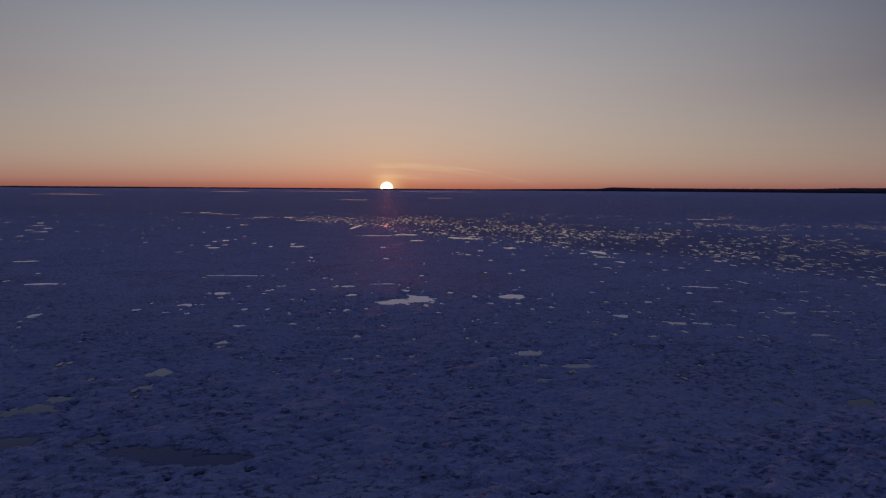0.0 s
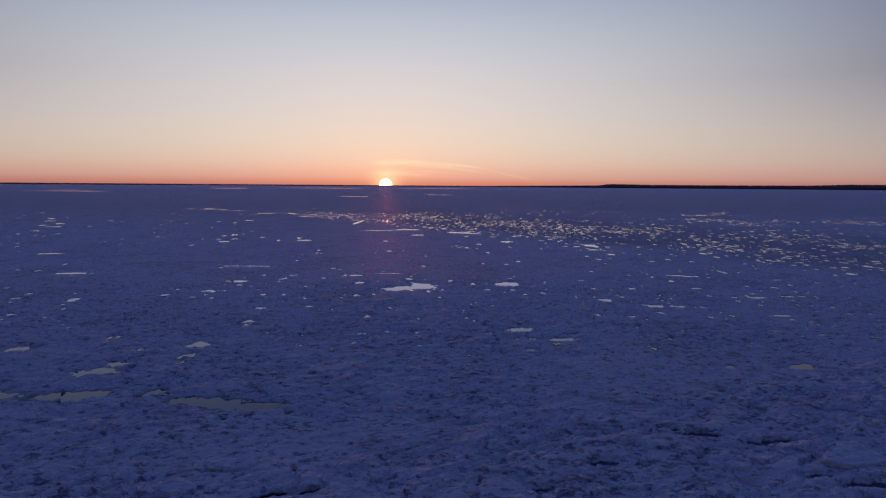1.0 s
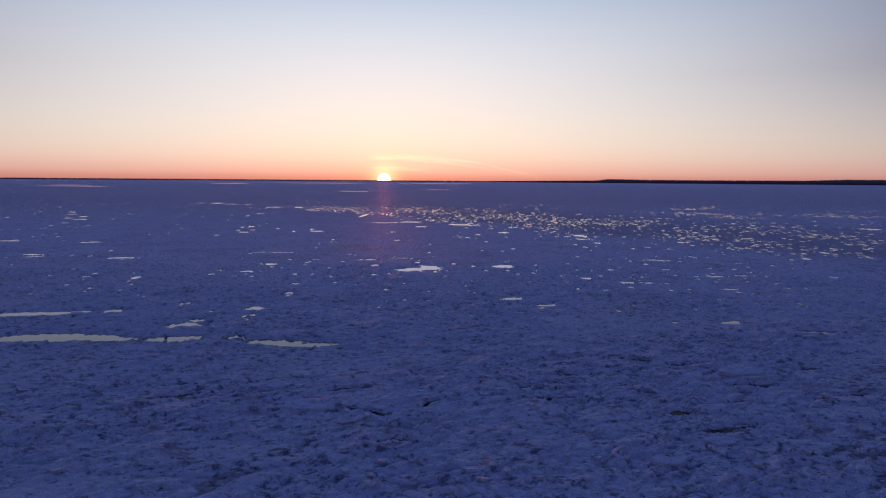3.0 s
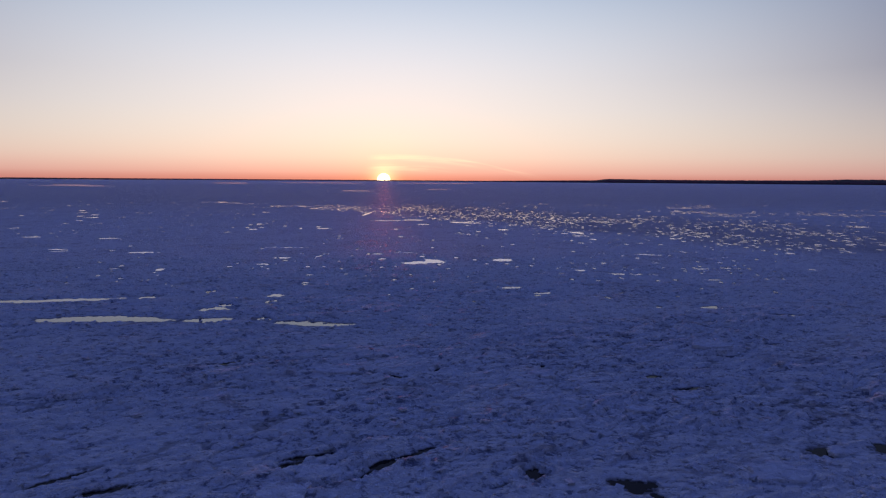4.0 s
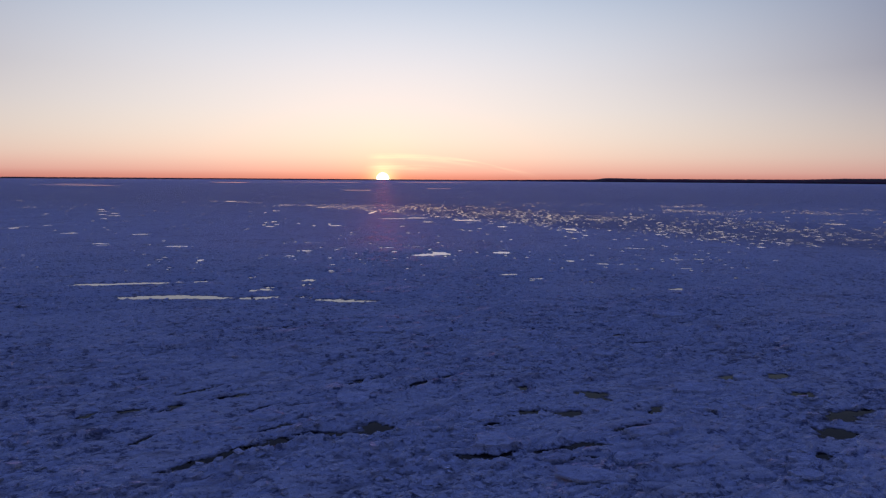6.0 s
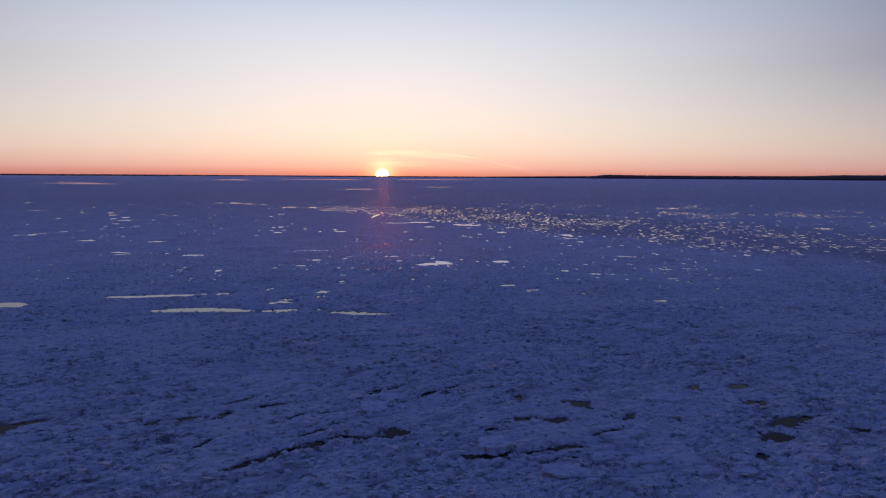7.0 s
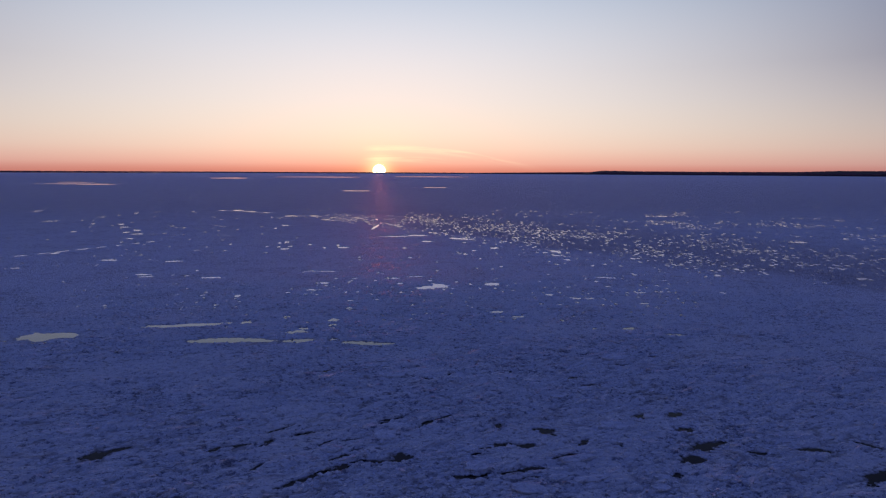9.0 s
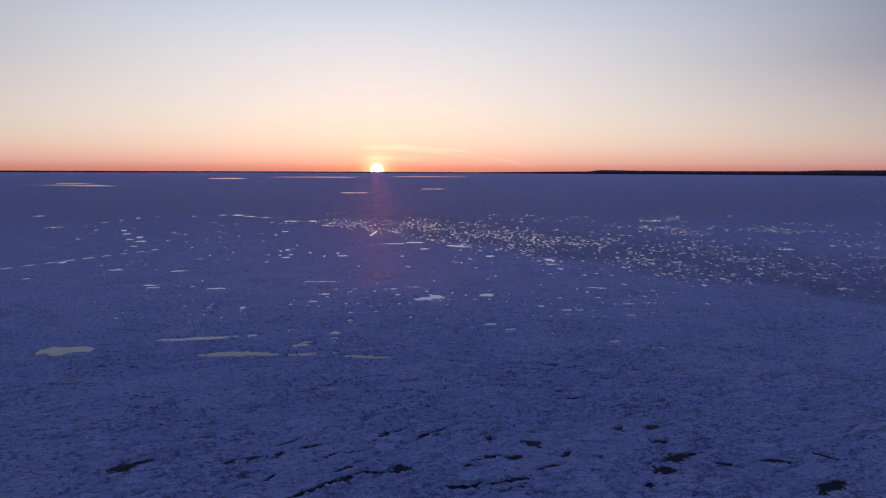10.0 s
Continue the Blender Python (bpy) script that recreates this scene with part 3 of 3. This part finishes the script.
# splinters of water round the larger pools
for x, y, length, width, turn, _, _ in POOLS[CRACKS:]:
    if y < 20 or y > 300 or length < 1.2:
        continue
    for _ in range(strewn.randint(2, 6)):
        a, d = strewn.uniform(0, 6.3), strewn.uniform(0.55, 1.3)
        s = (0.12 + 0.25 * strewn.random() ** 2) * (0.6 + y / 100)
        SMALL.append((x + d * (length + 0.6) * math.cos(a), y + d * (width + 1.2) * math.sin(a), s * strewn.uniform(0.9, 1.8), s * strewn.uniform(0.8, 2.0), turn, 1.0, 40 + len(SMALL)))


def field(x, y):
    """How thickly the broken field beyond the old crack is set with puddles, from 0 to 1."""
    out = (y - 160 + 1.6 * x) / 1.887 + 4 * swell(x, y, 31.0, 41) + 3 * swell(x, y, 9.0, 42)
    along = (x - 7) * 0.496 - (y - 163) * 0.868
    main = smooth(out, -6, 0) * (1 - smooth(out, 22, 74)) * smooth(along, -80, -30) * (1 - 0.3 * smooth(along, 70, 130))
    patchy = smooth(swell(x, y, 24.0, 43) + 0.5 * swell(x, y, 8.0, 44), -0.1, 0.9)
    loose = smooth(out, -6, 20) * (1 - smooth(out, 110, 210)) * smooth(along, -70, 0) * (1 - smooth(x, 240, 300))
    return np.maximum(main, 0.85 * loose * patchy)


# ---- the ice: one sheet out to the horizon ----
HUB = (0.0, -46.0)


def build_ground():
    r = np.concatenate([
        np.geomspace(3.0, 33.0, 24), 33.0 * np.exp(0.0022 * np.arange(1, 550)),
        110.7 * np.exp(0.0037 * np.arange(0, 298)), 333.3 * np.exp(0.010 * np.arange(0, 280))])
    r = r[r < 5060]
    front = np.radians(np.linspace(-36, 46, 1040))
    behind = np.radians(np.linspace(46, 324, 90))[1:-1]
    turn = np.concatenate([front, behind])
    rr, tt = np.meshgrid(r, turn, indexing="ij")
    x, y = HUB[0] + rr * np.sin(tt), HUB[1] + rr * np.cos(tt)
    step_r = np.gradient(r)[:, None]
    step_t = np.concatenate([np.full(1040, front[1] - front[0]), np.full(len(behind), behind[1] - behind[0])])[None, :]
    cell = np.maximum(step_r, rr * step_t)
    h = relief(x, y, cell)
    # the part behind the start is out of sight and lies level
    h = h * smooth(rr, 8, 32)
    # the broken field lies low
    thick = field(x, y)
    h = h + (np.minimum(h, WATER_LEVEL + 0.012 + 0.12 * (h - WATER_LEVEL)) - h) * smooth(thick, 0.02, 0.12)
    # openings, each worked into the part of the sheet that it touches
    for pool in POOLS + SMALL:
        reach = 0.85 * max(pool[2], pool[3]) + 0.3
        px, py = pool[0] - HUB[0], pool[1] - HUB[1]
        d, way = math.hypot(px, py), math.atan2(px, py)
        i0, i1 = np.searchsorted(r, [d - reach, d + reach])
        wide = math.asin(min(0.99, reach / d))
        j0, j1 = np.searchsorted(front, [way - wide, way + wide])
        if i1 <= i0 or j1 <= j0:
            continue
        part_of = (slice(max(i0 - 1, 0), i1 + 1), slice(max(j0 - 1, 0), j1 + 1))
        h[part_of] = opened(h[part_of], x[part_of], y[part_of], pool)
    n_r, n_t = x.shape
    places = np.stack([x, y, h], axis=-1).reshape(-1, 3)
    places = np.concatenate([places, [[HUB[0], HUB[1], 0.0]]])
    i, j = np.meshgrid(np.arange(n_r - 1), np.arange(n_t), indexing="ij")
    k = (j + 1) % n_t
    quads = np.stack([i * n_t + j, i * n_t + k, (i + 1) * n_t + k, (i + 1) * n_t + j], axis=-1).reshape(-1, 4)
    j = np.arange(n_t)
    tris = np.stack([np.full(n_t, n_r * n_t), (j + 1) % n_t, j], axis=-1)
    mesh = bpy.data.meshes.new("ground")
    mesh.vertices.add(len(places))
    mesh.vertices.foreach_set("co", places.astype(np.float32).ravel())
    corners = np.concatenate([quads.ravel(), tris.ravel()]).astype(np.int32)
    starts = np.concatenate([np.arange(len(quads)) * 4, len(quads) * 4 + np.arange(len(tris)) * 3]).astype(np.int32)
    mesh.loops.add(len(corners))
    mesh.loops.foreach_set("vertex_index", corners)
    mesh.polygons.add(len(starts))
    mesh.polygons.foreach_set("loop_start", starts)
    mesh.update(calc_edges=True)
    # crumbled edges close by, softened with the distance
    mesh.polygons.foreach_set("use_smooth", np.concatenate([(rr[:-1] > 75.0).ravel(), np.ones(n_t, bool)]))
    mesh.materials.append(ICE)
    mesh.validate()
    return tagged(new("ground", mesh), "rough snow-dusted sea ice broken into plates, blue in the dusk", "sea ice", kind="structure")


build_ground()


def ring_mesh(name, mat, n, radius, z):
    bm = bmesh.new()
    middle = bm.verts.new((HUB[0], HUB[1], z))
    rim = [bm.verts.new((HUB[0] + radius * math.cos(2 * math.pi * k / n), HUB[1] + radius * math.sin(2 * math.pi * k / n), z)) for k in range(n)]
    for k in range(n):
        bm.faces.new((middle, rim[k], rim[(k + 1) % n]))
    mesh = bpy.data.meshes.new(name)
    bm.to_mesh(mesh)
    bm.free()
    mesh.materials.append(mat)
    return new(name, mesh)


def build_puddles():
    """Shallow puddles standing on the broken field, too many to count."""
    rnd = random.Random(8)
    verts, faces = [], []
    tries = np.array([(rnd.uniform(-60, 300), rnd.uniform(0, 420)) for _ in range(120000)])
    thick = field(tries[:, 0], tries[:, 1])
    knots = smooth(swell(tries[:, 0], tries[:, 1] * 0.4, 9.0, 81) + 0.5 * swell(tries[:, 0], tries[:, 1] * 0.4, 2.6, 82), -0.7, 0.6)
    spots = []
    for (x, y), t, k in zip(tries.tolist(), thick.tolist(), knots.tolist()):
        if t < 0.06 or rnd.random() > t * (0.1 + 0.9 * k) * (0.42 if y < 105 else 0.50 if y < 190 else 0.42):
            continue
        half = 0.15 + 0.46 * rnd.random() ** 2.6
        spots.append((x, y, half, 0.0045 * y * rnd.uniform(0.6, 1.5) + half * rnd.uniform(0.4, 1.4), 0.036))
    spots += [(x, y, 0.46 * length, 0.46 * width, 0.022) for x, y, length, width, _, _, _ in SMALL]
    for x, y, half, deep, z in spots:
        b = len(verts)
        n = 9
        for m in range(n):
            a = 2 * math.pi * (m + rnd.uniform(-0.3, 0.3)) / n
            s = rnd.uniform(0.5, 1.1)
            verts.append((x + half * s * math.cos(a), y + deep * s * math.sin(a), WATER_LEVEL + z))
        faces.append(tuple(range(b, b + n)))
    mesh = bpy.data.meshes.new("puddles")
    mesh.from_pydata(verts, [], faces)
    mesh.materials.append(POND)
    return tagged(new("puddles", mesh), "countless small bright puddles on the broken ice", "puddles", kind="stuff")


build_puddles()

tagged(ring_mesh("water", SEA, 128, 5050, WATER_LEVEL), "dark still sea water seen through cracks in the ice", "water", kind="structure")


def part(name, bm, mat, parent=None, label=""):
    """Links a bmesh as one mesh object, under a thing where one is given."""
    mesh = bpy.data.meshes.new(name)
    bm.to_mesh(mesh)
    bm.free()
    mesh.materials.append(mat)
    ob = new(name, mesh)
    ob.parent = parent
    if label:
        tagged(ob, label)
    return ob


def melt_pond(pool):
    """The still water that fills one opening, a little wider than its shore."""
    x, y, length, width, turn, ragged, seed = pool
    bm = bmesh.new()
    n = 28
    rim = []
    for k in range(n):
        a = 2 * math.pi * k / n
        u, v = 0.78 * length * math.cos(a), 0.80 * width * math.sin(a)
        rim.append(bm.verts.new((u * math.cos(turn) - v * math.sin(turn), u * math.sin(turn) + v * math.cos(turn), 0)))
    bm.faces.new(rim)
    bmesh.ops.triangulate(bm, faces=bm.faces[:])
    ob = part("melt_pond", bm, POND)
    ob.location = (x, y, WATER_LEVEL + 0.002 + 0.0011 * (len(bpy.data.objects) % 11))
    long_one = length > 2.5 * width
    label = ("long narrow pool of still water in the ice, mirroring the sky" if long_one
             else "broad far pool of still water on the ice near the shore" if y > 400
             else "small ragged pool of still water in the ice" if length < 2
             else "irregular pool of still water in the ice, mirroring the sky")
    return tagged(ob, label, "melt pond", "pools on the ice")


for one in POOLS[GAPS:]:
    melt_pond(one)


def water_gap(pool):
    """The open water in one gap between plates."""
    ob = melt_pond(pool)
    ob.name = ob.data.name = "water_gap"
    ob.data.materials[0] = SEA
    long_one = pool[2] > 2 * pool[3]
    # one of the narrow cracks stands in for a strip of shade
    label = "narrow crack of dark water between ice plates" if long_one else "dark ragged hole of open water between ice plates"
    return tagged(ob, label, "water gap", "gaps between the plates")


for one in POOLS[:GAPS]:
    water_gap(one)


# ---- far shore ----
def land(name, label, a0, a1, near, far, height, trees, tall, seed):
    """A low wooded shore between two bearings in degrees: a ridge of land and the conifers on it."""
    rnd = random.Random(seed)
    base = new(name)
    tagged(base, label, "wooded shore")
    bm = bmesh.new()
    n = 60
    rows = []
    for k in range(n + 1):
        f = k / n
        a = radians(a0 + (a1 - a0) * f)
        d0 = near(f)
        top = height(f)
        row = []
        for q, z in ((0, -0.3), (0.1, 0.5), (0.6, 1.0), (1.0, 0.8)):
            d = d0 + far * q
            row.append(bm.verts.new((d * math.sin(a), d * math.cos(a), top * z * rnd.uniform(0.85, 1.1))))
        rows.append(row)
    for p, q in zip(rows, rows[1:]):
        for k in range(3):
            bm.faces.new((p[k], p[k + 1], q[k + 1], q[k]))
    part("land", bm, SHORE, base)
    verts, faces = [], []
    for _ in range(trees):
        f = rnd.random()
        a = radians(a0 + (a1 - a0) * f)
        q = rnd.random()
        d = near(f) + far * q
        ground_z = height(f) * min(1.0, 0.2 + 1.2 * q) * 0.8
        t = tall(f) * rnd.uniform(0.8, 1.05)
        w = t * rnd.uniform(0.5, 0.9)
        cx, cy = d * math.sin(a), d * math.cos(a)
        b = len(verts)
        s = rnd.random()
        for level, wide in ((0.0, 0.7), (0.18, 1.0), (0.55, 0.7)):
            for m in range(5):
                g = 2 * math.pi * (m / 5 + s)
                verts.append((cx + w * wide * math.cos(g), cy + w * wide * math.sin(g), ground_z + t * level))
        verts.append((cx, cy, ground_z + t))
        for l in range(2):
            for m in range(5):
                faces.append((b + 5 * l + m, b + 5 * l + (m + 1) % 5, b + 5 * l + 5 + (m + 1) % 5, b + 5 * l + 5 + m))
        for m in range(5):
            faces.append((b + 10 + m, b + 10 + (m + 1) % 5, b + 15))
    mesh = bpy.data.meshes.new("woodland")
    mesh.from_pydata(verts, [], faces)
    mesh.materials.append(FOREST)
    woods = new("woodland", mesh)
    woods.parent = base
    tagged(woods, "dense dark conifers", kind="stuff")
    return base


land("shore", "thin dark wooded shore along the horizon", -50, 10.5,
     lambda f: 4700, 160, lambda f: 4.5, 4500, lambda f: 5.5, 1)
land("shore", "low dark wooded headland beyond the ice", 9.5, 19,
     lambda f: 4650 - 150 * f, 200, lambda f: 4.5 + 8.5 * f, 2200, lambda f: 5.5 + 2.5 * f, 2)
land("island", "long dark wooded island beyond the ice", 18.2, 62,
     lambda f: 4450 - 250 * f, 250, lambda f: (22.5 - 2.5 * math.sin(7 * f) + 3.5 * (1 - smooth(f, 0.05, 0.12)) + 7 * smooth(f, 0.38, 0.45)) * min(1.0, 0.45 + 14 * f), 6500,
     lambda f: 8.5 * min(1.0, 0.3 + 16 * f), 3)


# ---- ice slabs pushed up on the sheet ----
def ground_height(x, y):
    a, b = np.array([float(x)]), np.array([float(y)])
    return float(sheet(a, b)[0])


def ice_floe(x, y, length, width, thick, turn, lean, seed):
    """A broken slab with an angular outline, softened edges and an uneven top."""
    rnd = random.Random(seed)
    bm = bmesh.new()
    n = rnd.randint(11, 16)
    outline = []
    for k in range(n):
        a = 2 * math.pi * (k + rnd.uniform(-0.3, 0.3)) / n
        outline.append((0.5 * length * math.cos(a) * rnd.uniform(0.68, 1.16), 0.5 * width * math.sin(a) * rnd.uniform(0.68, 1.16)))
    levels = [(-0.5, 0.95), (-0.2, 1.02), (0.34, 1.0), (0.47, 0.96), (0.50, 0.74), (0.52, 0.38)]
    rings = [[bm.verts.new((u * s * rnd.uniform(0.97, 1.03), v * s * rnd.uniform(0.97, 1.03), thick * (z + rnd.uniform(-0.06, 0.06))))
              for u, v in outline] for z, s in levels]
    for low, high in zip(rings, rings[1:]):
        for k in range(n):
            bm.faces.new((low[k], low[(k + 1) % n], high[(k + 1) % n], high[k]))
    bm.faces.new(rings[-1])
    bm.faces.new(rings[0][::-1])
    bmesh.ops.triangulate(bm, faces=[f for f in bm.faces if len(f.verts) > 4])
    ob = part("ice_floe", bm, SLAB_ICE)
    ob.matrix_world = pose(x, y, max(ground_height(x, y), 0.0) + 0.11 - 0.5 * thick, lean, 0.4 * lean, turn)
    return tagged(ob, "pale broken ice floe lying tilted on the rough sheet", "ice floe", "loose ice floes")


ice_floe(-1.5, 0.5, 1.56, 1.28, 0.34, 8, 4, 1)
ice_floe(-2.4, -1.2, 1.70, 1.57, 0.30, -6, 5, 2)
ice_floe(3.1, -6.2, 1.73, 1.36, 0.38, 12, 3, 3)
ice_floe(13.8, -0.7, 2.38, 1.38, 0.28, 4, 6, 4)
ice_floe(9.5, -5.8, 2.77, 0.90, 0.34, 15, 4, 5)
ice_floe(-1.5, 11.6, 2.61, 1.11, 0.30, 8, 5, 6)
ice_floe(-3.6, 14.8, 1.47, 0.96, 0.38, -6, 3, 7)
ice_floe(19.9, 14.9, 2.62, 1.56, 0.28, 12, 6, 8)
ice_floe(8.7, 10.2, 1.13, 1.02, 0.34, 4, 4, 9)
ice_floe(0.7, 0.0, 0.51, 0.56, 0.30, 15, 5, 10)
ice_floe(-2.3, 16.3, 1.89, 1.00, 0.38, 8, 3, 11)
ice_floe(3.0, 15.1, 0.99, 0.75, 0.28, -6, 6, 12)
ice_floe(9.6, -8.4, 2.27, 0.71, 0.34, 12, 4, 13)
ice_floe(13.9, -8.5, 1.16, 0.64, 0.30, 4, 5, 14)
ice_floe(-5.9, -2.8, 1.35, 1.10, 0.38, 15, 3, 15)
ice_floe(5.2, -7.7, 1.14, 0.52, 0.28, 8, 6, 16)
ice_floe(-7.6, -4.2, 1.26, 0.87, 0.34, -6, 4, 17)
ice_floe(17.2, 0.8, 1.27, 0.77, 0.30, 12, 5, 18)
ice_floe(3.1, -3.5, 1.14, 1.07, 0.38, 4, 3, 19)
ice_floe(7.7, -7.9, 1.34, 0.73, 0.28, 15, 6, 20)
ice_floe(42.4, 9.5, 3.15, 1.60, 0.34, 8, 4, 21)

# smaller slabs strewn over the roughest ice
loose = random.Random(12)
placed = 0
while placed < 14:
    y = -10 + 40 * loose.random() ** 1.3
    x = loose.uniform(-0.72, 0.82) * (y + 34)
    if min(ground_height(x + u, y + v) for u, v in ((0, 0), (0.9, 0), (-0.9, 0), (0, 0.7), (0, -0.7))) < WATER_LEVEL + 0.04:
        continue
    size = loose.uniform(0.6, 1.5)
    ice_floe(x, y, size * loose.uniform(1.0, 1.5), size * loose.uniform(0.6, 0.9), loose.uniform(0.14, 0.24),
             loose.uniform(-30, 20), loose.uniform(-7, 9), 50 + placed)
    placed += 1


def build_chunks():
    """Loose lumps of ice too many to count."""
    rnd = random.Random(5)
    xs, ys, sizes = [], [], []
    while len(xs) < 14000:
        y = -16 + 76 * rnd.random() ** 1.7
        x = rnd.uniform(-0.78, 0.86) * (y + 34)
        xs.append(x), ys.append(y), sizes.append(0.06 + 0.18 * rnd.random() ** 3)
    x, y = np.array(xs), np.array(ys)
    thick = smooth(swell(x, y, 9.0, 15) + 0.6 * swell(x, y, 3.1, 16), -0.5, 0.3)
    z = sheet(x, y)
    verts, faces = [], []
    corners = [(-1, -1, -1), (1, -1, -1), (1, 1, -1), (-1, 1, -1), (-1, -1, 1), (1, -1, 1), (1, 1, 1), (-1, 1, 1)]
    sides = [(0, 3, 2, 1), (4, 5, 6, 7), (0, 1, 5, 4), (1, 2, 6, 5), (2, 3, 7, 6), (3, 0, 4, 7)]
    for k in range(len(xs)):
        if rnd.random() > 0.15 + 0.85 * thick[k] or z[k] < WATER_LEVEL + 0.028:
            continue
        s = sizes[k]
        turn = Euler((rnd.uniform(-0.4, 0.4), rnd.uniform(-0.3, 0.3), rnd.uniform(0, 6.3))).to_matrix()
        b = len(verts)
        shape = Vector((rnd.uniform(0.6, 1.3), rnd.uniform(0.5, 1.0), rnd.uniform(0.14, 0.3)))
        for c in corners:
            p = Vector([s * shape[i] * c[i] * rnd.uniform(0.6, 1.0) for i in range(3)])
            verts.append(tuple(turn @ p + Vector((xs[k], ys[k], z[k] + 0.12 * s))))
        faces += [tuple(b + q for q in f) for f in sides]
    mesh = bpy.data.meshes.new("ice_chunks")
    mesh.from_pydata(verts, [], faces)
    mesh.materials.append(SLAB_ICE)
    tagged(new("ice_chunks", mesh), "small loose lumps of broken ice strewn over the sheet", "ice rubble", kind="stuff")


build_chunks()
